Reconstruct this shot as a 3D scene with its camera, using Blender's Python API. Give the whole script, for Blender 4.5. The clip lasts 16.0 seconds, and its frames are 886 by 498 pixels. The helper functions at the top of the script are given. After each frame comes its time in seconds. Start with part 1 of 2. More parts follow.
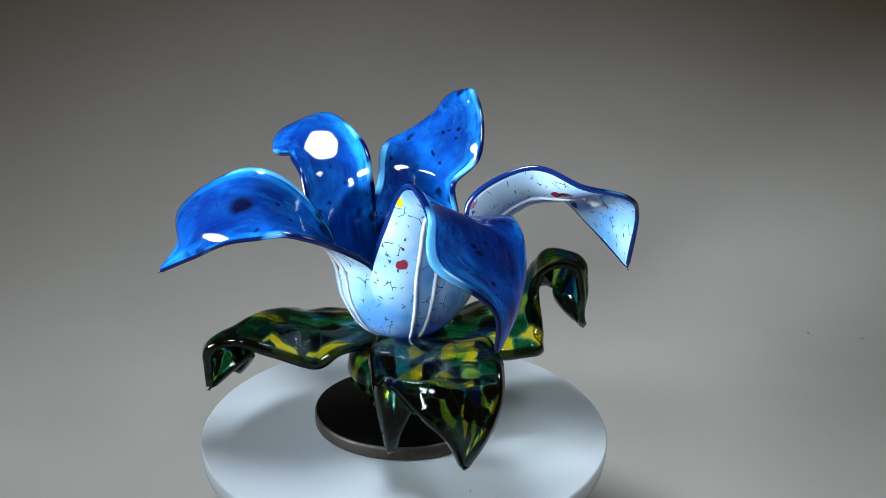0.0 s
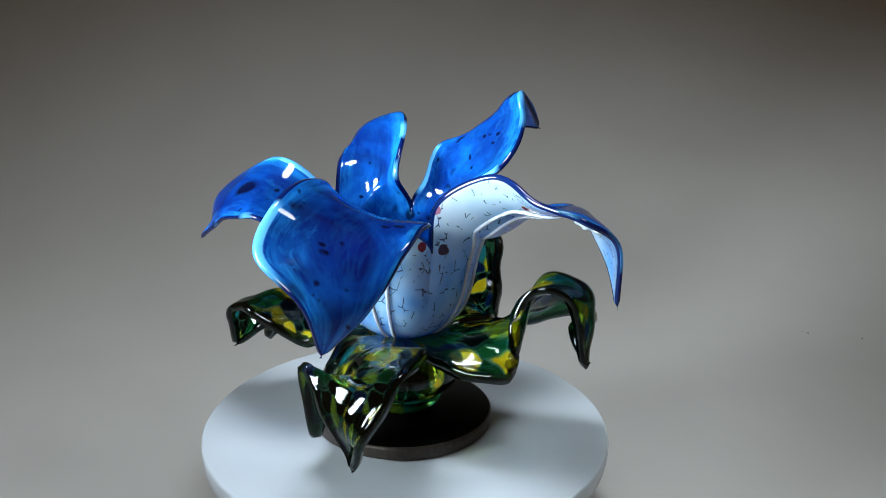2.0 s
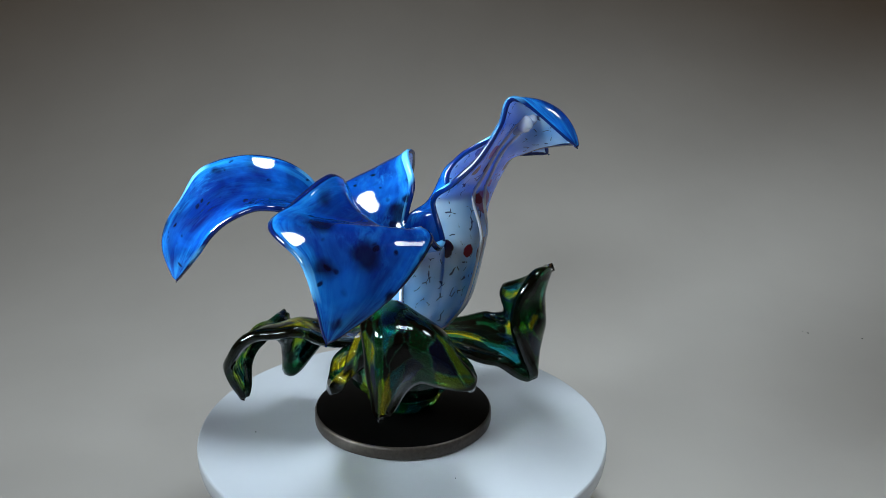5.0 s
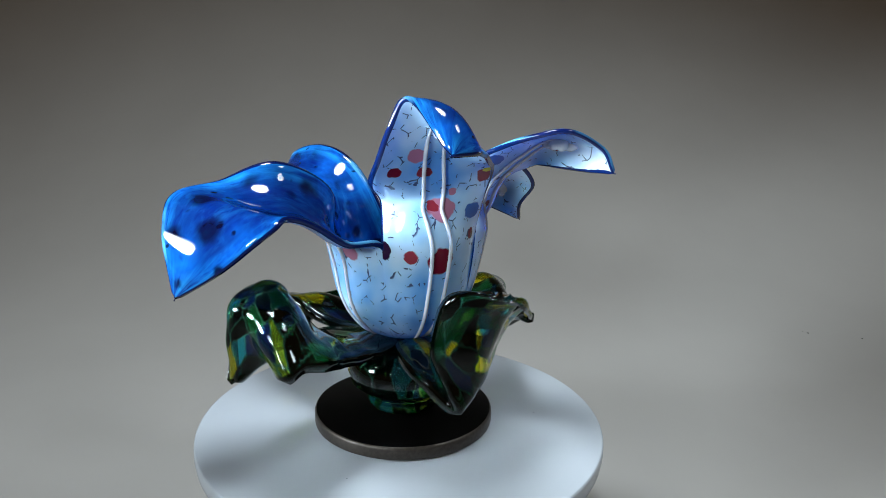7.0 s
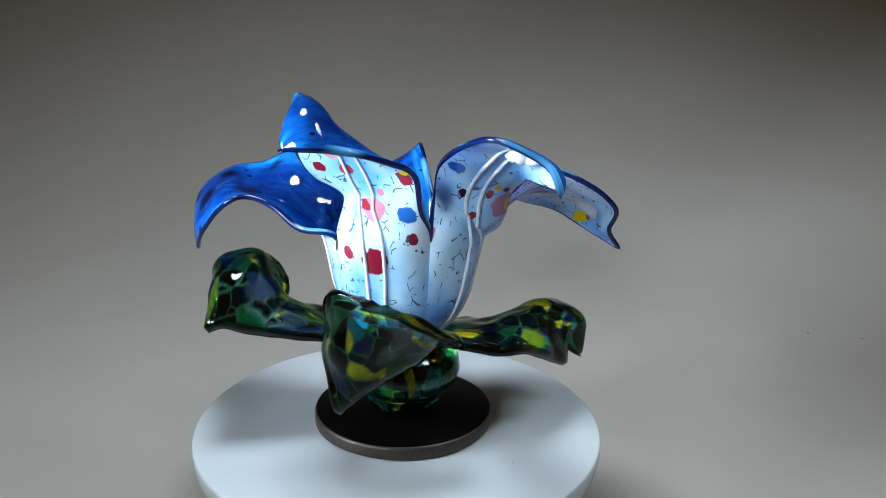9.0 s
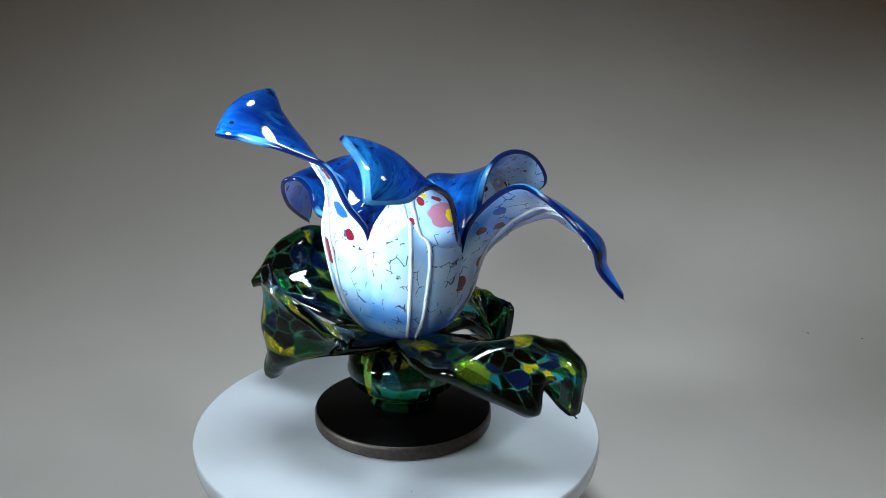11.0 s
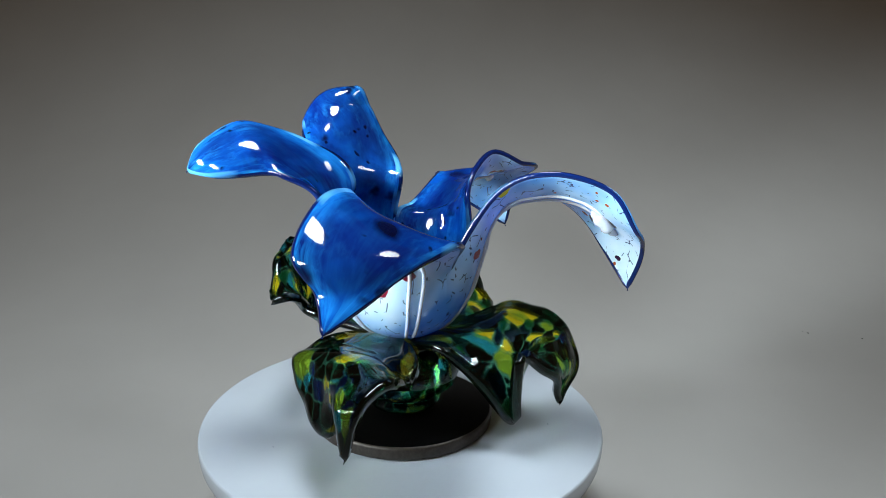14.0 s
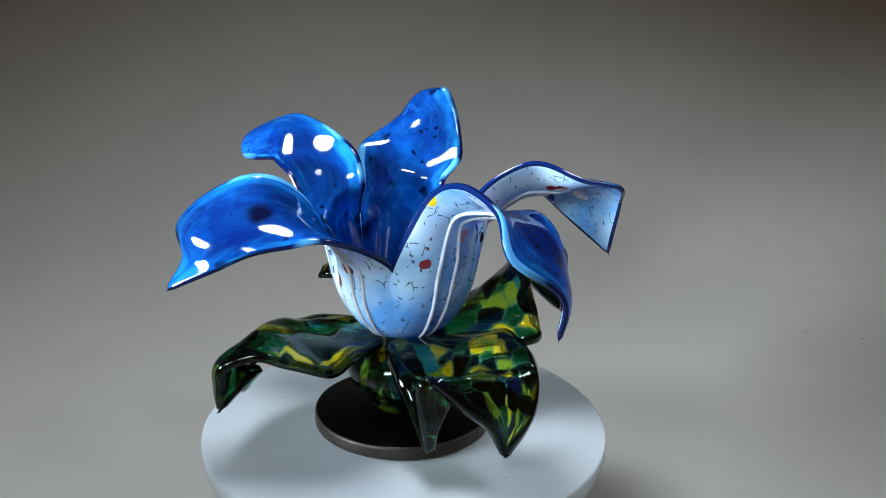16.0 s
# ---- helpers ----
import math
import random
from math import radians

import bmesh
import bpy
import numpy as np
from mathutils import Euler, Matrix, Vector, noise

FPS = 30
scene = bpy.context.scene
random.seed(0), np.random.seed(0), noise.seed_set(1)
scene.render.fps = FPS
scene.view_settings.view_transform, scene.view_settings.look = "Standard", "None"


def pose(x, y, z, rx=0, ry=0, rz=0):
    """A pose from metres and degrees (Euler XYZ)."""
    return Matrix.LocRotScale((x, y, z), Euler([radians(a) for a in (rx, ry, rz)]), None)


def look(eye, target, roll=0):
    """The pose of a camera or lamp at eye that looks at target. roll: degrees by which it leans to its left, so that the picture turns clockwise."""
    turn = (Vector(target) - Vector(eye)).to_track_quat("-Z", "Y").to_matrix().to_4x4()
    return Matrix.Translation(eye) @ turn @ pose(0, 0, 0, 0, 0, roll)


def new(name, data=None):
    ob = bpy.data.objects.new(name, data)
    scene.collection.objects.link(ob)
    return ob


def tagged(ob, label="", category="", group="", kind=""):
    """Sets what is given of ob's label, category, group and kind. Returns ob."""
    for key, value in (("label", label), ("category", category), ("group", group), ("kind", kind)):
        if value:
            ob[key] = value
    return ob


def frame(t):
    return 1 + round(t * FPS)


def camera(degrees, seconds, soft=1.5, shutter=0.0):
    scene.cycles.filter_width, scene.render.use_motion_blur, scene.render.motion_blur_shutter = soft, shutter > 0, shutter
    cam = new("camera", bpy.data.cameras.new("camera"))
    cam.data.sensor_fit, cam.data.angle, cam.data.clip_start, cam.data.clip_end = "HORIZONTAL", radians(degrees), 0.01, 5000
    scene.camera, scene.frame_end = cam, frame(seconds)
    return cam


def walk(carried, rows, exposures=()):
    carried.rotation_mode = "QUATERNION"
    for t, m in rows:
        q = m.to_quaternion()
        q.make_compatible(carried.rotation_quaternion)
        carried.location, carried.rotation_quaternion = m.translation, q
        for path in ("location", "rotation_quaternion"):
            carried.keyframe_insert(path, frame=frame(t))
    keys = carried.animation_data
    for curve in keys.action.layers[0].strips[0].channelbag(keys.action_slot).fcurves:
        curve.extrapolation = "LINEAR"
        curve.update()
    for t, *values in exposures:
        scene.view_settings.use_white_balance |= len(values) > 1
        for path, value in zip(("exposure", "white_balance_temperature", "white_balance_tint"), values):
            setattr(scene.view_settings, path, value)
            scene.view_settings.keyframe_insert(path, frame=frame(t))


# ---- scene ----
cam = camera(63.36, 16.0, soft=0.9)
EYE = pose(0.0232, -0.42, 0.2191, 90 - 14.408, 0, 0) @ pose(0, 0, 0, 0, 0, 1.16)
walk(cam, [(0.0, EYE), (16.0, EYE)])

# ---- light: a dim studio with soft boxes round the turntable ----
world = bpy.data.worlds.new("studio")
scene.world = world
world.use_nodes = True
world.node_tree.nodes["Background"].inputs["Color"].default_value = (1.0, 0.66, 0.34, 1)
world.node_tree.nodes["Background"].inputs["Strength"].default_value = 0.085


def soft_box(name, eye, target, power, size, spread, colour=(1, 1, 1)):
    lamp = bpy.data.lights.new(name, "AREA")
    lamp.shape, lamp.size, lamp.energy, lamp.color = "DISK", size, power, colour
    lamp.spread = radians(spread)
    ob = new(name, lamp)
    ob.matrix_world = look(eye, target)
    return ob


COOL = (0.85, 0.98, 1.05)
soft_box("top_light", (-0.08, -0.03, 1.0), (-0.09, -0.01, 0.0), 5.9, 0.30, 131, COOL)
soft_box("left_light", (-0.58, -0.27, 0.31), (0.0, 0.0, 0.19), 1.2, 0.24, 36, COOL)
soft_box("front_light", (-0.38, -0.62, 0.42), (0.0, 0.0, 0.18), 0.28, 0.20, 34, COOL)
soft_box("side_light", (0.52, -0.16, 0.80), (0.06, -0.01, 0.05), 0.27, 0.20, 48, COOL)

# ---- materials ----


def material(name):
    m = bpy.data.materials.new(name)
    m.use_nodes = True
    return m, m.node_tree, m.node_tree.nodes["Principled BSDF"]


def node(tree, kind, **values):
    n = tree.nodes.new(kind)
    for key, value in values.items():
        n.inputs[key].default_value = value
    return n


def coords(tree, scale=(1, 1, 1)):
    c = tree.nodes.new("ShaderNodeTexCoord")
    m = node(tree, "ShaderNodeMapping", Scale=scale)
    tree.links.new(c.outputs["Object"], m.inputs["Vector"])
    return m.outputs["Vector"]


def noise_tex(tree, vec, scale, detail=3.0, rough=0.55, warp=0.0):
    n = node(tree, "ShaderNodeTexNoise", Scale=scale, Detail=detail, Roughness=rough, Distortion=warp)
    tree.links.new(vec, n.inputs["Vector"])
    return n.outputs["Fac"]


def cells(tree, vec, scale, feature="F1", out="Distance"):
    n = tree.nodes.new("ShaderNodeTexVoronoi")
    n.feature = feature
    n.inputs["Scale"].default_value = scale
    tree.links.new(vec, n.inputs["Vector"])
    return n.outputs[out]


def ramp(tree, fac, stops, mode="LINEAR"):
    r = tree.nodes.new("ShaderNodeValToRGB")
    r.color_ramp.interpolation = mode
    e = r.color_ramp.elements
    while len(e) < len(stops):
        e.new(0.5)
    for k, (at, c) in enumerate(stops):
        e[k].position = at
        e[k].color = (*c, 1) if len(c) == 3 else c
    tree.links.new(fac, r.inputs["Fac"])
    return r.outputs["Color"]


def mix(tree, fac, a, b, blend="MIX"):
    n = tree.nodes.new("ShaderNodeMix")
    n.data_type, n.blend_type = "RGBA", blend
    for value, at in ((fac, 0), (a, 6), (b, 7)):
        if isinstance(value, (int, float)):
            n.inputs[at].default_value = value
        elif isinstance(value, tuple):
            n.inputs[at].default_value = (*value, 1)
        else:
            tree.links.new(value, n.inputs[at])
    return n.outputs[2]


def bump(tree, bsdf, height, strength, distance=0.001):
    b = node(tree, "ShaderNodeBump", Strength=strength, Distance=distance)
    tree.links.new(height, b.inputs["Height"])
    tree.links.new(b.outputs["Normal"], bsdf.inputs["Normal"])


def warped(tree, vec, scale, amount):
    """Coordinates pushed about by noise, for runny glass colours."""
    n = node(tree, "ShaderNodeTexNoise", Scale=scale, Detail=2.0)
    tree.links.new(vec, n.inputs["Vector"])
    s = tree.nodes.new("ShaderNodeVectorMath")
    s.operation = "MULTIPLY_ADD"
    tree.links.new(n.outputs["Color"], s.inputs[0])
    s.inputs[1].default_value = (amount,) * 3
    tree.links.new(vec, s.inputs[2])
    return s.outputs["Vector"]


def times(tree, value, by):
    n = tree.nodes.new("ShaderNodeMath")
    n.operation = "MULTIPLY"
    tree.links.new(value, n.inputs[0])
    n.inputs[1].default_value = by
    return n.outputs[0]


def stored(tree, name):
    """A number kept with the mesh: "rim" is the way to the glass rim in centimetres, "across" and "along" run over the sheet."""
    n = tree.nodes.new("ShaderNodeAttribute")
    n.attribute_name = name
    return n.outputs["Fac"]


def drawn(tree, stretch=(26, 5, 1)):
    """Coordinates along the pulled glass, so that streaks run lengthwise."""
    c = tree.nodes.new("ShaderNodeCombineXYZ")
    for k, name in enumerate(("across", "along")):
        tree.links.new(times(tree, stored(tree, name), stretch[k]), c.inputs[k])
    return c.outputs[0]


BLACK, WHITE = (0, 0, 0), (1, 1, 1)


def blue_glass():
    m, t, b = material("cobalt_glass")
    v = coords(t)
    streak = noise_tex(t, warped(t, v, 16, 0.03), 22, 4, 0.6, 0.5)
    col = ramp(t, streak, [(0.34, (0.001, 0.005, 0.07)), (0.48, (0.001, 0.032, 0.21)), (0.60, (0.002, 0.076, 0.39)), (0.78, (0.010, 0.22, 0.70))])
    # deep cobalt where the glass lies thick, along the middle
    deep = mix(t, 1.0, ramp(t, stored(t, "rim"), [(0.5, BLACK), (1.0, WHITE)]), ramp(t, noise_tex(t, v, 18, 3, 0.6), [(0.40, BLACK), (0.62, (0.85, 0.85, 0.85))]), "MULTIPLY")
    col = mix(t, deep, col, (0.001, 0.010, 0.12))
    # azure where the glass thins out towards the rim, in drawn-out streaks
    pulled = noise_tex(t, warped(t, drawn(t, (5, 4.5)), 1.4, 1.3), 1.0, 4, 0.65)
    thin = ramp(t, stored(t, "rim"), [(0.02, (0.6, 0.6, 0.6)), (0.30, (0.6, 0.6, 0.6)), (1.0, (0.08, 0.08, 0.08))])
    lit = ramp(t, pulled, [(0.42, BLACK), (0.66, WHITE)])
    col = mix(t, mix(t, 1.0, thin, lit, "MULTIPLY"), col, (0.02, 0.34, 0.82))
    # wisps of paler blue
    hair = ramp(t, noise_tex(t, warped(t, drawn(t, (9, 16)), 1.2, 1.2), 1.0, 5, 0.65), [(0.50, BLACK), (0.74, (0.32, 0.32, 0.32))])
    some = ramp(t, noise_tex(t, v, 24, 3, 0.6), [(0.46, BLACK), (0.64, WHITE)])
    col = mix(t, mix(t, 1.0, hair, some, "MULTIPLY"), col, (0.03, 0.36, 0.86))
    # dark frit, melted into soft spots of several sizes
    for scale, size, often in ((34, 0.34, 0.50), (62, 0.30, 0.48), (110, 0.24, 0.52)):
        spots = ramp(t, cells(t, warped(t, v, 70, 0.010), scale), [(size * 0.45, WHITE), (size, BLACK)], "EASE")
        some = ramp(t, noise_tex(t, v, scale * 0.5, 1), [(often, BLACK), (often + 0.06, (0.9, 0.9, 0.9))])
        col = mix(t, mix(t, 1.0, spots, some, "MULTIPLY"), col, (0.001, 0.001, 0.014))
    col = mix(t, ramp(t, stored(t, "rim"), [(0.03, WHITE), (0.08, BLACK)]), col, (0.001, 0.008, 0.07))
    fold = mix(t, 0.42, stored(t, "rim"), noise_tex(t, v, 20, 2), "SUBTRACT")
    edge = ramp(t, fold, [(0.0, WHITE), (0.03, (0.5, 0.5, 0.5)), (0.07, BLACK)])
    pale = ramp(t, noise_tex(t, v, 22, 1), [(0.55, BLACK), (0.64, WHITE)])
    col = mix(t, mix(t, 1.0, edge, pale, "MULTIPLY"), col, (0.12, 0.48, 0.86))
    t.links.new(col, b.inputs["Base Color"])
    b.inputs["Roughness"].default_value = 0.06
    b.inputs["Coat Weight"].default_value = 0.15
    b.inputs["Coat Roughness"].default_value = 0.02
    b.inputs["IOR"].default_value = 1.5
    bump(t, b, noise_tex(t, v, 90, 2), 0.06)
    # part of the light from behind comes through
    out = t.nodes["Material Output"]
    tr = t.nodes.new("ShaderNodeBsdfTranslucent")
    t.links.new(col, tr.inputs["Color"])
    sh = node(t, "ShaderNodeMixShader", Fac=0.42)
    t.links.new(b.outputs[0], sh.inputs[1])
    t.links.new(tr.outputs[0], sh.inputs[2])
    t.links.new(sh.outputs[0], out.inputs["Surface"])
    return m


FRIT = {"m": (0.20, 0.010, 0.030), "p": (0.50, 0.20, 0.30), "r": (0.28, 0.025, 0.045), "d": (0.025, 0.006, 0.035), "b": (0.02, 0.14, 0.50), "y": (0.80, 0.60, 0.01), "o": (0.45, 0.10, 0.03)}


def white_glass(spots):
    m, t, b = material("opal_glass")
    v = coords(t, (1, 1, 0.8))
    w = warped(t, v, 40, 0.012)
    col = ramp(t, noise_tex(t, v, 20, 3, 0.5), [(0.36, (0.13, 0.40, 0.84)), (0.49, (0.46, 0.75, 0.98)), (0.65, (0.72, 0.90, 1.0))])
    crack = ramp(t, times(t, cells(t, w, 135, "DISTANCE_TO_EDGE"), 10), [(0.16, WHITE), (0.42, BLACK)])
    few = ramp(t, noise_tex(t, v, 190, 2), [(0.54, BLACK), (0.57, WHITE)])
    col = mix(t, mix(t, 1.0, crack, few, "MULTIPLY"), col, (0.06, 0.09, 0.20))
    soft = warped(t, coords(t), 120, 0.006)
    for x, y, z, r, c in spots:
        d = t.nodes.new("ShaderNodeVectorMath")
        d.operation = "DISTANCE"
        t.links.new(soft, d.inputs[0])
        d.inputs[1].default_value = (x / 1000 + 0.003, y / 1000 + 0.003, z / 1000 + 0.003)
        col = mix(t, ramp(t, times(t, d.outputs["Value"], 80), [(r * 0.077, WHITE), (r * 0.086, BLACK)]), col, FRIT[c])
    # the blue overlay folds round the rim
    wide = mix(t, 0.07, stored(t, "rim"), noise_tex(t, v, 40, 2), "SUBTRACT")
    col = mix(t, ramp(t, wide, [(0.045, WHITE), (0.08, BLACK)]), col, (0.003, 0.018, 0.11))
    t.links.new(col, b.inputs["Base Color"])
    b.inputs["Roughness"].default_value = 0.06
    b.inputs["Coat Weight"].default_value = 0.7
    b.inputs["Coat Roughness"].default_value = 0.02
    bump(t, b, noise_tex(t, v, 80, 2), 0.05)
    out = t.nodes["Material Output"]
    tr = t.nodes.new("ShaderNodeBsdfTranslucent")
    t.links.new(mix(t, 1.0, col, (0.08, 0.48, 1.0), "MULTIPLY"), tr.inputs["Color"])
    sh = node(t, "ShaderNodeMixShader", Fac=0.42)
    t.links.new(b.outputs[0], sh.inputs[1])
    t.links.new(tr.outputs[0], sh.inputs[2])
    t.links.new(sh.outputs[0], out.inputs["Surface"])
    return m


def leaf_glass(name="green_mosaic_glass", flowing=True):
    """Cells of dark, green, yellow and blue glass with paler joints; on a leaf they stretch into streaks towards the stem."""
    m, t, b = material(name)
    v = coords(t)
    if flowing:
        c = t.nodes.new("ShaderNodeCombineXYZ")
        grow = t.nodes.new("ShaderNodeMath")
        grow.operation = "POWER"
        t.links.new(stored(t, "along"), grow.inputs[0])
        grow.inputs[1].default_value = 1.45
        info = t.nodes.new("ShaderNodeObjectInfo")
        t.links.new(times(t, stored(t, "across"), 6.6), c.inputs[0])
        t.links.new(times(t, grow.outputs[0], 10.5), c.inputs[1])
        t.links.new(times(t, info.outputs["Random"], 40), c.inputs[2])
        w = warped(t, c.outputs[0], 1.3, 0.5)
        scale = 1.0
    else:
        w = warped(t, coords(t, (1, 1, 0.45)), 45, 0.012)
        scale = 110
    pick = t.nodes.new("ShaderNodeSeparateColor")
    t.links.new(cells(t, w, scale, out="Color"), pick.inputs[0])
    col = ramp(t, pick.outputs[0], [(0.0, (0.0004, 0.004, 0.002)), (0.38, (0.004, 0.11, 0.03)), (0.55, (1.0, 0.85, 0.02)), (0.68, (0.001, 0.008, 0.010)),
                                    (0.76, (0.004, 0.02, 0.10)), (0.85, (0.35, 0.58, 0.04)), (0.93, (0.02, 0.34, 0.42))], "CONSTANT")
    web = ramp(t, cells(t, w, scale, "DISTANCE_TO_EDGE"), [(0.01, WHITE), (0.055, BLACK)])
    part_web = ramp(t, noise_tex(t, v, 50, 1), [(0.40, (0.25, 0.25, 0.25)), (0.55, WHITE)])
    col = mix(t, mix(t, 1.0, web, part_web, "MULTIPLY"), col, (0.09, 0.36, 0.22))
    if flowing:
        col = mix(t, ramp(t, stored(t, "rim"), [(0.10, WHITE), (0.26, BLACK)]), col, (0.002, 0.008, 0.005))
    t.links.new(col, b.inputs["Base Color"])
    b.inputs["Transmission Weight"].default_value = 0.95
    b.inputs["Roughness"].default_value = 0.03
    b.inputs["IOR"].default_value = 1.35
    bump(t, b, noise_tex(t, v, 90, 2), 0.16, 0.002)
    return m


def plain(name, colour, rough, metal=0.0, grain=200.0, vary=0.25, relief=0.05):
    m, t, b = material(name)
    v = coords(t)
    dark = tuple(c * (1 - vary) for c in colour)
    col = ramp(t, noise_tex(t, v, grain, 4), [(0.35, dark), (0.65, colour)])
    t.links.new(col, b.inputs["Base Color"])
    b.inputs["Roughness"].default_value = rough
    b.inputs["Metallic"].default_value = metal
    bump(t, b, noise_tex(t, v, grain * 3, 3), relief, 0.0004)
    return m


def clear_glass():
    m, t, b = material("clear_opal_thread")
    v = coords(t)
    t.links.new(ramp(t, noise_tex(t, v, 120, 2), [(0.35, (0.62, 0.72, 0.88)), (0.65, (0.85, 0.90, 0.97))]), b.inputs["Base Color"])
    b.inputs["Roughness"].default_value = 0.04
    b.inputs["Transmission Weight"].default_value = 0.45
    b.inputs["Coat Weight"].default_value = 0.6
    return m


CLEAR = clear_glass()
BLUE, LEAF, FOOT = blue_glass(), leaf_glass(), leaf_glass("green_swirled_glass", False)
BASE = plain("black_lacquer", (0.0014, 0.0013, 0.0012), 0.45, 0.0, 300, 0.4, 0.03)
EDGE = plain("brushed_bronze_edge", (0.06, 0.05, 0.043), 0.42, 0.6, 400, 0.3, 0.05)
BASE.node_tree.nodes["Principled BSDF"].inputs["Specular IOR Level"].default_value = 0.05
PLATE = plain("white_gloss_plastic", (0.405, 0.435, 0.475), 0.22, 0.0, 20, 0.04, 0.01)
PAPER = plain("grey_seamless_paper", (0.325, 0.306, 0.288), 0.9, 0.0, 6, 0.05, 0.1)

# ---- mesh helpers ----


def part(name, bm, mats, parent=None, label=""):
    me = bpy.data.meshes.new(name)
    bm.to_mesh(me)
    bm.free()
    for m in mats if isinstance(mats, (list, tuple)) else [mats]:
        me.materials.append(m)
    ob = new(name, me)
    ob.parent = parent
    if label:
        tagged(ob, label)
    return ob


def lathe(profile, segments=96):
    """A turned solid from (radius, height, material) rows, bottom to top."""
    bm = bmesh.new()
    rings = []
    for r, z, _ in profile:
        if r <= 0:
            rings.append([bm.verts.new((0, 0, z))])
        else:
            rings.append([bm.verts.new((r * math.cos(2 * math.pi * k / segments), r * math.sin(2 * math.pi * k / segments), z)) for k in range(segments)])
    for i in range(len(rings) - 1):
        lo, hi = rings[i], rings[i + 1]
        for k in range(segments):
            n = (k + 1) % segments
            if len(lo) == 1:
                f = bm.faces.new((lo[0], hi[n], hi[k]))
            elif len(hi) == 1:
                f = bm.faces.new((lo[k], lo[n], hi[0]))
            else:
                f = bm.faces.new((lo[k], lo[n], hi[n], hi[k]))
            f.smooth, f.material_index = True, profile[i][2]
    inside = bm.verts.layers.float.new("rim")
    for q in bm.verts:
        q[inside] = 1.0
    return bm


def curve(points, count):
    """A smooth line through the points, evenly stepped from one to the next."""
    p = np.array(points, float)
    p = np.vstack([2 * p[0] - p[1], p, 2 * p[-1] - p[-2]])
    s = np.linspace(0, len(points) - 1, count)
    i = np.minimum(s.astype(int), len(points) - 2)
    f = (s - i)[:, None]
    a, b, c, d = p[i], p[i + 1], p[i + 2], p[i + 3]
    return 0.5 * (2 * b + (c - a) * f + (2 * a - 5 * b + 4 * c - d) * f ** 2 + (3 * b - a - 3 * c + d) * f ** 3)


def normals(grid):
    du, dv = np.gradient(grid, axis=1), np.gradient(grid, axis=0)
    n = np.cross(du, dv)
    return n / np.maximum(np.linalg.norm(n, axis=2, keepdims=True), 1e-12)


def shell(grid, thick, inner=0, outer=1, joined=0):
    """A sheet of glass round a grid of points: two faces and a rounded rim, left open along the first joined rows, where it meets its neighbours."""
    nv, nu, _ = grid.shape
    n = normals(grid)
    th = np.broadcast_to(np.asarray(thick).reshape(nv, -1), (nv, nu))[..., None]
    hi, lo = grid + n * th / 2, grid - n * th / 2
    span = np.linalg.norm(np.diff(grid, axis=1), axis=2)
    left = np.concatenate([np.zeros((nv, 1)), np.cumsum(span, 1)], 1)
    away_from = np.minimum(left, left[:, -1:] - left) * 100
    away_from = away_from + np.clip(joined - np.arange(nv), 0, 99)[:, None] * 0.4
    bm = bmesh.new()
    lay = [bm.verts.layers.float.new(k) for k in ("rim", "across", "along")]

    def vert(p, i, j, rim=None):
        q = bm.verts.new(p)
        q[lay[0]] = away_from[i, j] if rim is None else rim
        q[lay[1]], q[lay[2]] = j / (nu - 1), i / (nv - 1)
        return q

    H = [[vert(hi[i, j], i, j) for j in range(nu)] for i in range(nv)]
    L = [[vert(lo[i, j], i, j) for j in range(nu)] for i in range(nv)]
    for i in range(nv - 1):
        for j in range(nu - 1):
            f = bm.faces.new((H[i][j], H[i][j + 1], H[i + 1][j + 1], H[i + 1][j]))
            f.material_index, f.smooth = inner, True
            f = bm.faces.new((L[i][j], L[i + 1][j], L[i + 1][j + 1], L[i][j + 1]))
            f.material_index, f.smooth = outer, True
    loop = [(0, j) for j in range(nu)] + [(i, nu - 1) for i in range(1, nv)] + [(nv - 1, j) for j in range(nu - 2, -1, -1)] + [(i, 0) for i in range(nv - 2, 0, -1)]
    rim = []
    for i, j in loop:
        inside = grid[min(max(i, 1), nv - 2), min(max(j, 1), nu - 2)]
        away = grid[i, j] - inside
        away = away / max(np.linalg.norm(away), 1e-9)
        rim.append(vert(grid[i, j] + away * th[i, j, 0] * 0.5 * (i >= joined), i, j))
    for k in range(len(loop)):
        (i, j), (a, b) = loop[k], loop[(k + 1) % len(loop)]
        m = (k + 1) % len(loop)
        if min(i, a) < joined and max(i, a) > 0:
            continue
        for quad, mat in (((H[i][j], rim[k], rim[m], H[a][b]), inner), ((L[i][j], L[a][b], rim[m], rim[k]), outer)):
            f = bm.faces.new(quad)
            f.material_index, f.smooth = mat, True
    bmesh.ops.delete(bm, geom=[q for q in bm.verts if not q.link_faces], context="VERTS")
    bmesh.ops.remove_doubles(bm, verts=bm.verts, dist=1e-6)
    bmesh.ops.recalc_face_normals(bm, faces=bm.faces)
    return bm


def polar(p):
    x, y, z = np.asarray(p, float).T
    return np.stack([np.hypot(x, y), np.unwrap(np.arctan2(y, x)), z], 1)


CUP = [(6, 59.5), (18.5, 62.5), (29.5, 71), (38.5, 88)]  # radius and height of the calyx, mm


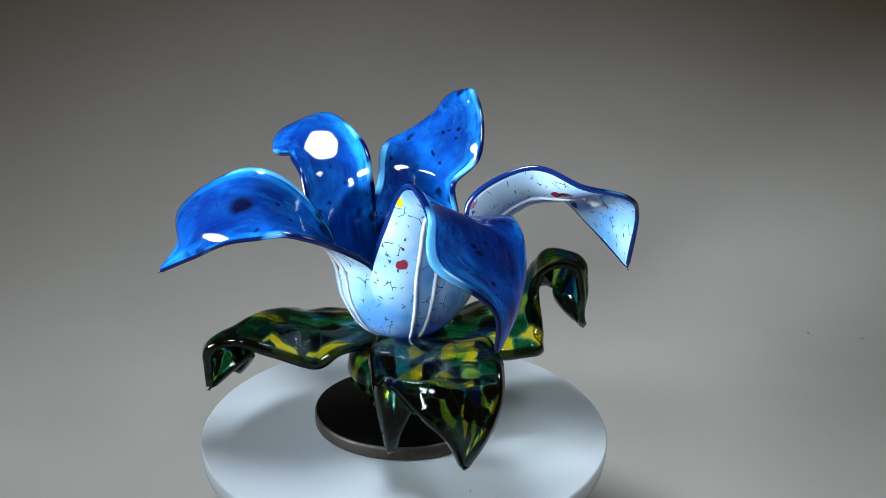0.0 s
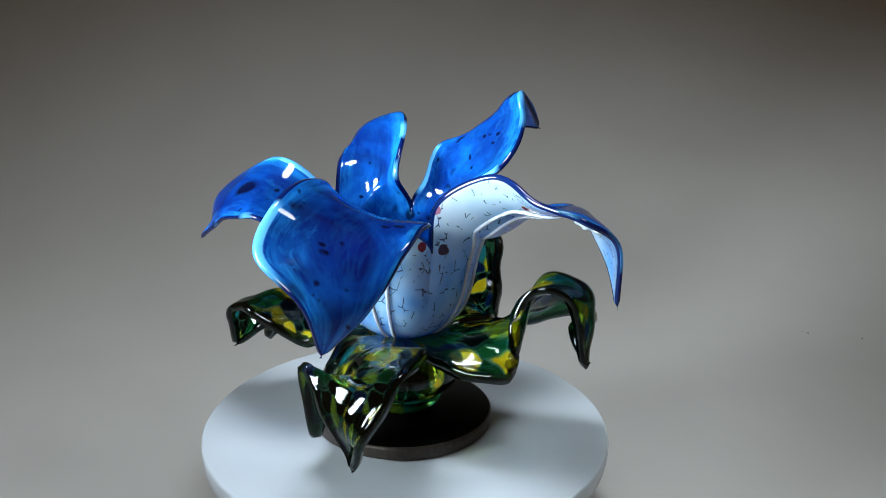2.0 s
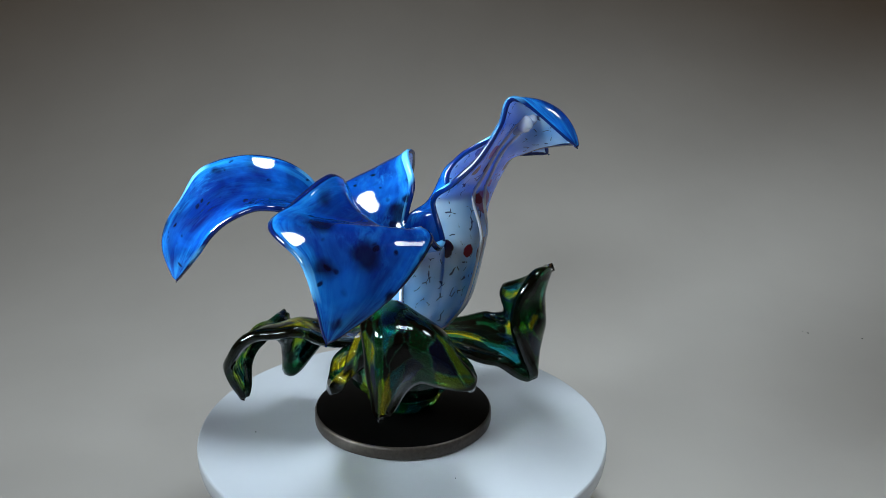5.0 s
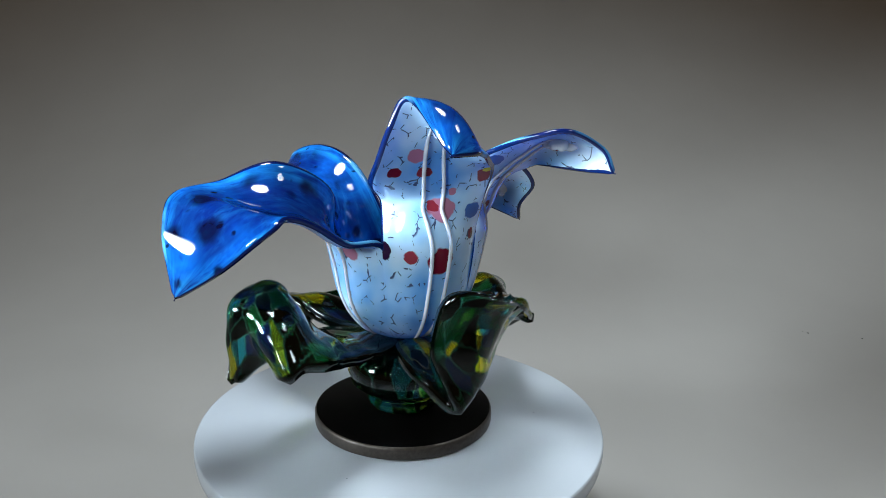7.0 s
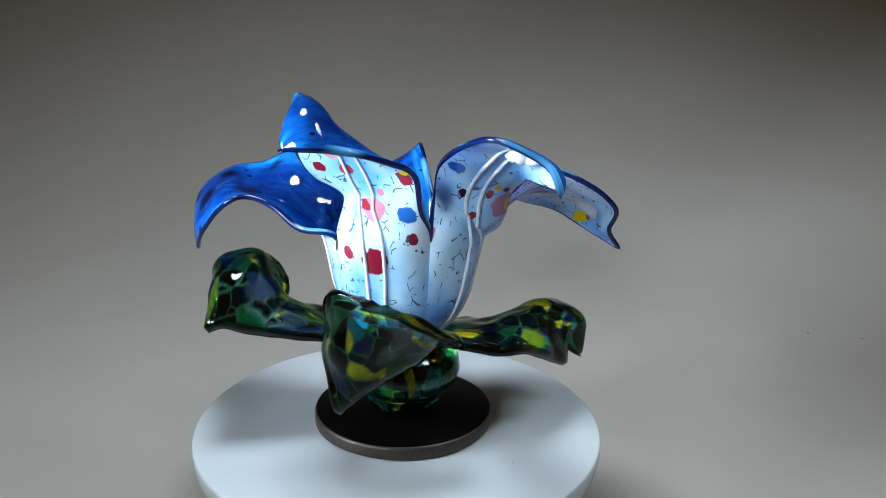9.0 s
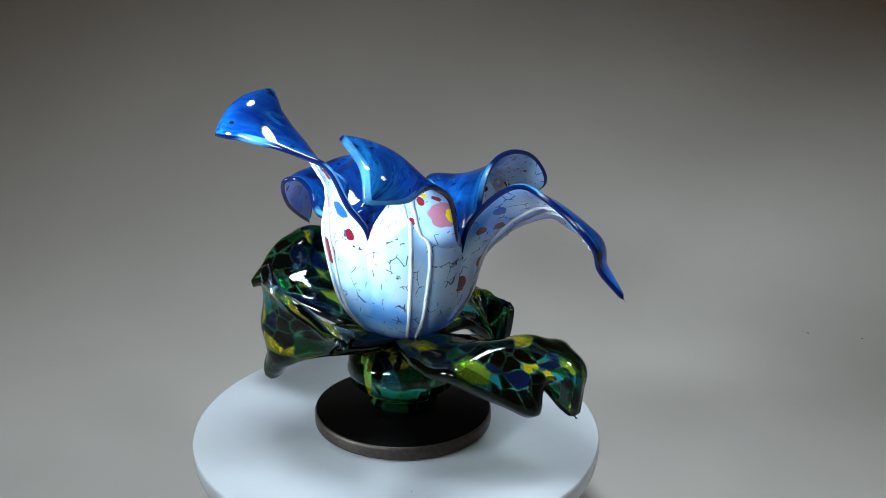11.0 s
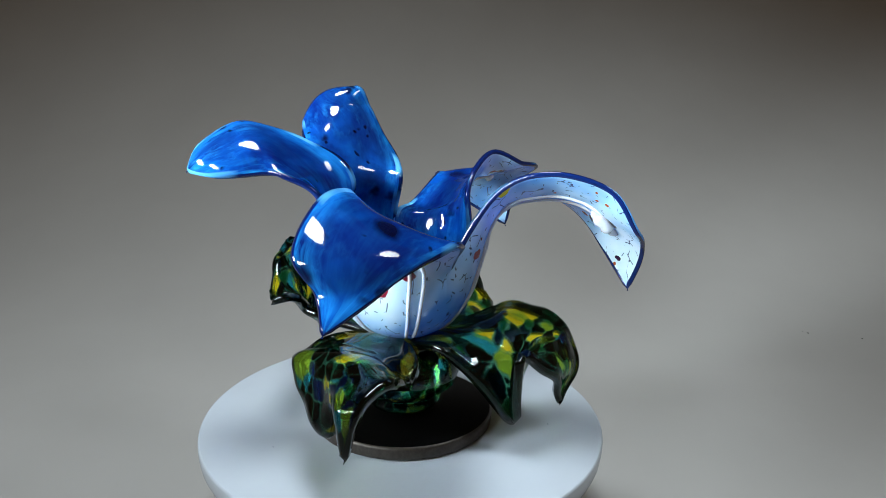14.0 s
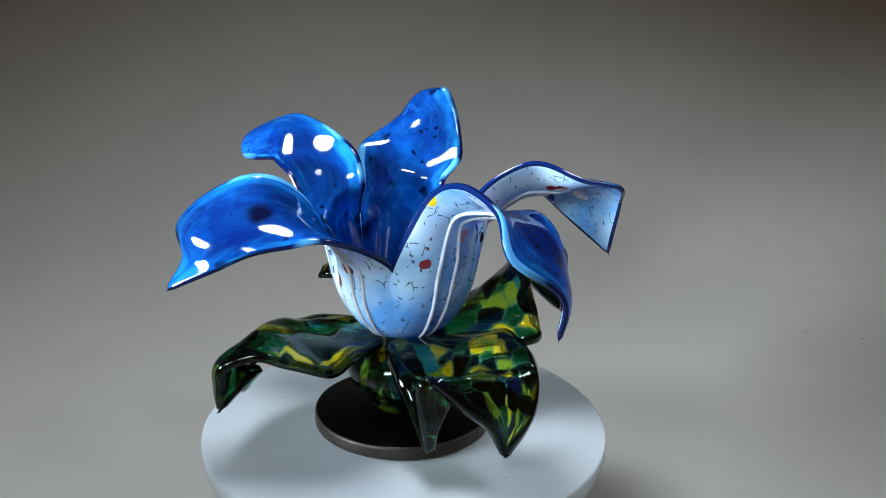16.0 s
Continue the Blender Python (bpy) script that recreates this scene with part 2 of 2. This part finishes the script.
def petal(name, a_az, b_az, a, b, a_notch, b_notch, bulge, spots, parent, label):
    """One petal: its two rims in mm from the notches to the tip, arched between them by bulge (mm, per station), with two clear threads drawn along its underside."""
    def rim(az, notch, points):
        c, s = math.cos(radians(az)), math.sin(radians(az))
        return np.array([(r * c, r * s, z) for r, z in CUP] + [(43.5 * c, 43.5 * s, notch)] + list(points), float) / 1000
    nv, nu = 84, 25
    A, B = curve(rim(a_az, a_notch, a), nv), curve(rim(b_az, b_notch, b), nv)
    u = np.linspace(0, 1, nu)[None, :, None]
    flat = A[:, None] * (1 - u) + B[:, None] * u
    pa, pb = polar(A), polar(B)
    pb[:, 1] += 2 * math.pi * np.round((pa[:, 1] - pb[:, 1]) / (2 * math.pi))
    pol = pa[:, None] * (1 - u) + pb[:, None] * u
    turned = np.stack([pol[..., 0] * np.cos(pol[..., 1]), pol[..., 0] * np.sin(pol[..., 1]), pol[..., 2]], 2)
    k = np.clip((np.arange(nv) / (nv - 1) * (len(a) + 4) - 4.0) / 1.5, 0, 1)[:, None, None]
    grid = turned * (1 - k) + flat * k
    bow = curve([(0, 0, x) for x in [0, 0, 0, -1.2, -4.2] + list(bulge)], nv)[:, 2] / 1000
    arch = 4 * u[0, :, 0] * (1 - u[0, :, 0])
    grid = grid - normals(grid) * (bow[:, None] * arch[None])[..., None]
    v = np.linspace(0, 1, nv)
    wav = np.array([[noise.noise(Vector((p[0], p[1], p[2])) * 45) for p in row] for row in grid])
    grid = grid + normals(grid) * (wav * 0.0014 * np.clip((v - 0.45) * 4, 0, 1)[:, None])[..., None]
    thick = 0.0042 - 0.0016 * v
    ob = part(name, shell(grid, thick, 1, 0, int(4 * (nv - 1) / (len(a) + 4))), [BLUE, white_glass(spots)], parent, label)
    n = normals(grid)
    for at in (10, 14):
        rows = list(range(8, 68))
        line = [grid[i, at] + n[i, at] * (thick[i] / 2 + 0.0001) for i in rows]
        part("thread", tube(line, [0.0011 * min(1, (q + 1) / 6, (len(rows) - q) / 6) + 0.0001 for q in range(len(rows))]), CLEAR, ob, "raised clear glass thread")
    turn = [grid[i, 12] + n[i, 12] * h for i, h in ((63, 0.0016), (65, 0.0024), (67, 0.0030), (69, 0.0026), (71, 0.0016))]
    side = grid[67, 15] - grid[67, 9]
    side = side / max(np.linalg.norm(side), 1e-9)
    turn = [p + side * w for p, w in zip(turn, (-0.0006, 0.0010, -0.0010, 0.0008, 0.0))]
    knot = tube(curve(turn, 24), [0.0005 + 0.0034 * math.sin(math.pi * (q + 0.5) / 24) ** 0.7 * (1 + 0.15 * math.sin(q)) for q in range(24)], 12)
    part("knot", knot, CLEAR, ob, "clear glass bead where the threads meet")
    return ob


def tube(line, radii, sides=8):
    bm = bmesh.new()
    rings = []
    for i, p in enumerate(line):
        d = Vector(line[min(i + 1, len(line) - 1)]) - Vector(line[max(i - 1, 0)])
        q = d.to_track_quat("Z", "Y")
        rings.append([bm.verts.new(Vector(p) + q @ Vector((radii[i] * math.cos(2 * math.pi * k / sides), radii[i] * math.sin(2 * math.pi * k / sides), 0))) for k in range(sides)])
    for lo, hi in zip(rings, rings[1:]):
        best = min(range(sides), key=lambda o: (lo[0].co - hi[o].co).length)
        for k in range(sides):
            bm.faces.new((lo[k], lo[(k + 1) % sides], hi[(k + 1 + best) % sides], hi[(k + best) % sides])).smooth = True
    bm.faces.new(rings[0][::-1])
    bm.faces.new(rings[-1])
    bmesh.ops.recalc_face_normals(bm, faces=bm.faces)
    return bm

# ---- the setting ----


def backdrop():
    """A grey paper sweep: a flat floor that curls up into a wall behind, with a few dark marks."""
    bm = bmesh.new()
    prof = [(-1.6, -0.075), (0.12, -0.075)]
    for k in range(1, 25):
        an = math.pi / 2 * k / 24
        prof.append((0.12 + 1.0 * math.sin(an), -0.075 + 1.0 * (1 - math.cos(an))))
    prof.append((1.12, 2.4))
    rows = [[bm.verts.new((x, y, z)) for x in (-1.8, -0.9, 0, 0.9, 1.8)] for y, z in prof]
    for i in range(len(rows) - 1):
        for j in range(4):
            bm.faces.new((rows[i][j], rows[i][j + 1], rows[i + 1][j + 1], rows[i + 1][j])).smooth = True
    sweep = part("backdrop", bm, PAPER)
    for x, y, z, size in ((0.4217, 0.3149, -0.0556, 0.0011), (0.4170, 0.3180, -0.0552, 0.0006), (0.4758, 0.3058, -0.0573, 0.0010)):
        mark = bmesh.new()
        bmesh.ops.create_icosphere(mark, subdivisions=1, radius=size)
        bmesh.ops.scale(mark, verts=mark.verts, vec=(1, 1.6, 0.5))
        bmesh.ops.translate(mark, verts=mark.verts, vec=(x, y, z))
        part("speck", mark, EDGE, sweep, "small dark mark on the paper")
    return tagged(sweep, "plain warm grey seamless paper sweep behind the turntable", "backdrop", kind="structure")


backdrop()

# ---- the turntable ----
turntable = tagged(new("turntable"), "round glossy white motorised display turntable", "turntable")
plate_bm = lathe([(0.0, -0.020, 0), (0.112, -0.020, 0), (0.119, -0.0185, 0), (0.1235, -0.0150, 0), (0.1255, -0.0105, 0), (0.1262, -0.0060, 0), (0.1262, -0.0016, 0), (0.1259, -0.0006, 0), (0.1254, -0.0001, 0),
                  (0.1249, 0.0, 0), (0.0, 0.0, 0)], 160)
bmesh.ops.translate(plate_bm, verts=plate_bm.verts, vec=(0.0022, 0.0016, 0))
plate = part("plate", plate_bm, PLATE, turntable, "turning round white plate")
part("drum", lathe([(0.0, -0.0745, 0), (0.1, -0.0745, 0), (0.102, -0.073, 0), (0.102, -0.024, 0), (0.1, -0.0215, 0), (0.0, -0.0215, 0)]), PLATE, turntable, "white plastic drum under the plate")
for az, r, size in ((35, 0.078, 0.0003), (-64, 0.092, 0.00035), (150, 0.085, 0.0003)):
    crumb = bmesh.new()
    bmesh.ops.create_icosphere(crumb, subdivisions=1, radius=size)
    bmesh.ops.translate(crumb, verts=crumb.verts, vec=(r * math.cos(radians(az)), r * math.sin(radians(az)), size * 0.6))
    part("speck", crumb, BASE, plate, "dark speck of dust")

# ---- the glass flower ----
flower = tagged(new("glass_flower"), "blown glass lily with blue and white petals on green mosaic leaves", "glass sculpture")
base_bm = lathe([(0.0, 0.0006, 1), (0.0545, 0.0006, 1), (0.0558, 0.0014, 1), (0.056, 0.0024, 1), (0.056, 0.0072, 1), (0.0556, 0.0084, 1), (0.0548, 0.009, 0), (0.0, 0.009, 0)], 128)
part("base_disc", base_bm, [BASE, EDGE], flower, "round black disc with a bronze edge")
part("knob", lathe([(0.0, 0.0092, 0), (0.016, 0.0092, 0), (0.021, 0.012, 0), (0.023, 0.016, 0), (0.022, 0.019, 0), (0.026, 0.022, 0), (0.033, 0.028, 0), (0.0355, 0.036, 0), (0.034, 0.044, 0),
                    (0.028, 0.050, 0), (0.022, 0.053, 0), (0.0, 0.056, 0)], 64), FOOT, flower, "round swirled green glass foot")
PETAL = "cobalt blue petal, speckled opal white underneath"
petal("petal", -110, -34,
      [(-1.0, -61.5, 152.0), (8.9, -90.7, 163.8), (16.3, -118.6, 156.4), (19.5, -132.7, 137.5), (44.8, -131.4, 119.3), (47.6, -123.6, 95.3)],
      [(32, -42, 136), (54.0, -53.4, 142.1), (59.5, -68.6, 141.8), (62.1, -84.7, 134.3), (58.1, -104.3, 113.4), (47.6, -123.6, 95.3)], 110, 120, [-5, -6, -4, 1, 2, 0],
      [(40, -112, 136, 5.1, 'd'), (51, -113, 111, 3.0, 'd'), (1, -63, 153, 3.4, 'y'), (52, -92, 134, 2.6, 'r'), (51, -113, 110, 1.9, 'o'), (35, -70, 138, 5, 'm'), (0, -63, 154, 4.5, 'y'), (53, -100, 132, 5, 'd'), (24, -109, 150, 2, 'o'), (23, -116, 148, 1.6, 'o'), (18, -111, 156, 1.6, 'o'), (31, -117, 140, 1.6, 'o'), (20, -93, 155, 1.6, 'o'), (24, -85, 152, 1.4, 'o'), (57, -107, 110, 2.2, 'o'), (54, -112, 106, 1.5, 'o'), (2, -47, 115, 4, 'r'), (22, -46, 130, 5, 'p'), (33, -31, 124, 4, 'm'), (2, -49, 124, 2.5, 'm')], flower, PETAL)
petal("petal", -34, 43,
      [(39, -21.5, 147), (70.8, -20, 164), (101.7, -28.5, 155), (125.3, -29, 149), (135.7, -10, 135), (135.2, -1.5, 102)],
      [(54, 31, 127), (70, 28, 137), (86, 29, 144), (97, 35, 140), (119, 22, 119.5), (135.2, -1.5, 102)], 120, 122, [-10, -10, -5, 2, 2, 0],
      [(41, 14, 120, 6.9, 'p'), (87, -27, 151, 4, 'r'), (52, 6, 136, 2.2, 'd'), (40, -19, 122, 4.3, 'd'), (92, -10, 162, 4.0, 'p'), (97, -18, 160, 2.6, 'm'), (89, -12, 149, 4, 'r'), (93, -15, 149, 3.4, 'm'), (37, -22, 143, 3.5, 'p')], flower, PETAL)
petal("petal", 43, 121,
      [(29, 23, 147), (43, 36, 159), (47, 50, 173), (46, 60, 190), (40, 67, 203), (37, 98, 180)],
      [(-19, 48, 145), (-18, 58, 164), (-9, 68, 171), (9, 86, 178), (24, 97, 180), (37, 98, 180)], 122, 127, [-7, -2, 4, 9, 8, 0],
      [(36, 46, 167, 4, 'm'), (6, 46, 115, 8, 'm'), (21, 41, 118, 4.2, 'r'), (-13, 57, 164, 5, 'r'), (-13, 61, 167, 2.5, 'y'), (-12, 48, 143, 5.5, 'b'), (6, 46, 144, 7, 'p'), (10, 44, 146, 3.2, 'r'), (-14, 44, 129, 3.5, 'm'), (27, 54, 175, 5, 'p'), (1, 49, 155, 3, 'p'), (32, 30, 121, 5, 'd'), (20, 50, 166, 4, 'r')], flower, PETAL)
petal("petal", 121, 193,
      [(-22, 21, 149), (-26, 29, 166), (-39, 52, 178), (-58, 72, 185), (-83, 76, 175), (-91, 79, 161)],
      [(-56, 3, 130), (-64, 14, 152), (-72, 28, 161), (-76, 38, 162), (-89, 57, 160), (-91, 79, 161)], 127, 118, [-9, -8, 0, 6, 5, 0],
      [(-39, 27, 152, 4, 'd'), (-57, 25, 155, 2.5, 'y'), (-62, 11, 148, 3, 'y'), (-60, 12, 145, 5, 'p'), (-73, 48, 174, 3, 'm'), (-43, 22, 139, 3, 'm'), (-37, 38, 168, 5, 'b'), (-59, 14, 145, 8, 'p'), (-62, 10, 145, 4.5, 'y'), (-52, 24, 152, 3, 'r'), (-61, 21, 155, 3, 'r'), (-22, 36, 130, 4, 'p')], flower, PETAL)
petal("petal", 193, 250,
      [(-56, -8, 140), (-75, -17, 158), (-98, -18, 157), (-124, -25, 138), (-122, -36, 121), (-130.5, -46, 107)],
      [(-34, -58, 126), (-52, -67, 133), (-68, -66, 132), (-90, -61, 127), (-110, -54, 117), (-130.5, -46, 107)], 118, 110, [-5, -5, 1, 5, 2, 0],
      [(-103, -51, 125, 4.5, 'y'), (-117, -16, 144, 3.4, 'd'), (-34, -26, 107, 4.3, 'm'), (-40, -8, 98, 4.2, 'm'), (-40, -11, 98, 5, 'm'), (-38, -28, 108, 4.5, 'm'), (-55, -26, 134, 3.5, 'm'), (-53, -16, 132, 3, 'm'), (-62, -20, 144, 4, 'b'), (-46, -48, 129, 3, 'r'), (-107, -52, 131, 4, 'y'), (-110, -51, 127, 2.5, 'o'), (-94, -55, 135, 1.6, 'd')], flower, PETAL)


def leaf(name, a, m, b, parent):
    """A leaf from its two edges and its middle line in mm, from the stem to the tip."""
    nv, nu = 80, 25
    A, M, B = (curve(np.array(p, float) / 1000, nv)[:, None] for p in (a, m, b))
    u = np.linspace(0, 1, nu)[None, :, None]
    grid = A * (1 - u) * (1 - 2 * u) + M * 4 * u * (1 - u) + B * u * (2 * u - 1)
    v = np.linspace(0, 1, nv)
    wav = np.array([[noise.noise(Vector((p[0], p[1], p[2])) * 60) for p in row] for row in grid])
    grid = grid + normals(grid) * (wav * 0.0028 * np.clip(v * 4, 0, 1)[:, None])[..., None]
    lip = np.minimum(np.linspace(0, 1, nu), np.linspace(1, 0, nu))
    thick = (0.0046 - 0.0014 * v)[:, None] * (1 + 0.75 * np.exp(-(lip / 0.07) ** 2)[None] * np.clip(v * 5, 0, 1)[:, None])
    return part(name, shell(grid, thick, 0, 0), [LEAF], parent, "curled green, yellow and blue mosaic glass leaf")


leaf("leaf", [(-12, -10, 56), (-15, -40, 58), (-10, -59, 42), (-3.5, -78, 22), (-6.5, -80, 61), (14, -89, 48), (27, -93, 37), (36.3, -91.2, 20)],
     [(2, -14, 58), (14, -42, 64), (20, -58, 66), (22, -72, 60), (26, -82, 62), (33, -89, 60), (37, -94, 42), (36.3, -91.2, 20)],
     [(14, -8, 56), (36, -30, 61), (47, -46, 69), (52, -64, 70), (53, -78, 66), (52, -88, 54), (45, -95, 38), (36.3, -91.2, 20)], flower)
leaf("leaf", [(8, -14, 56), (38, -25, 57), (64, -25, 55), (84, -14, 56), (77, -4, 82), (88, 2, 99), (107, 6, 97), (113, 15, 59)],
     [(8, 0, 58), (38, 4, 63), (58, 10, 70), (74, 18, 84), (87, 21, 103), (102, 24, 105), (114, 21, 92), (113, 16, 59)],
     [(8, 14, 56), (38, 30, 61), (62, 42, 67), (78, 50, 71), (91, 55, 76), (101, 55, 72), (99, 32, 73), (113, 17, 59)], flower)
leaf("leaf", [(14, 8, 56), (24, 38, 59), (26, 60, 54), (17, 81, 44), (26, 71, 76), (19, 78, 105), (-8, 88, 103), (-44, 68, 79)],
     [(0, 14, 58), (4, 44, 62), (3, 62, 58), (0, 78, 56), (5, 83, 71), (-2, 84, 92), (-24, 80, 95), (-44, 67, 78)],
     [(-12, 10, 56), (-20, 42, 63), (-20, 55, 66), (-21, 61, 68), (-28, 59, 73), (-34, 58, 77), (-40, 60, 79), (-44, 66, 77)], flower)
leaf("leaf", [(-8, 12, 56), (-36, 22, 60), (-60, 24, 60), (-78, 17, 59), (-92, -2, 48), (-98, -20, 39), (-89, -28, 52), (-109.8, -39.5, 36)],
     [(-10, 0, 58), (-38, -4, 63), (-55, -10, 65), (-70, -11, 71), (-86, -16, 72), (-99, -25, 66), (-108, -35, 57), (-109.8, -39.5, 36)],
     [(-10, -10, 56), (-34, -30, 56), (-49, -35, 50), (-64, -42, 57), (-82, -48, 66), (-95, -46, 66), (-107, -44, 58), (-109.8, -39.5, 36)], flower)
part("collar", lathe([(0.0, 0.050, 0), (0.018, 0.0505, 0), (0.026, 0.053, 0), (0.027, 0.056, 0), (0.020, 0.060, 0), (0.0, 0.061, 0)], 64), FOOT, flower, "dark green glass collar under the bloom")


def motions():
    """Plate and flower turn clockwise together, from rest, at one steady pace."""
    turn = [(0.0, 0.0), (0.4, 0.0), (0.5, 0.9), (0.6, 2.45)] + [(t / 2, 22.25 * (t / 2 - 0.49)) for t in range(2, 33)]
    for thing in (plate, flower):
        walk(thing, [(t, pose(0, 0, 0, 0, 0, -a)) for t, a in turn])


motions()
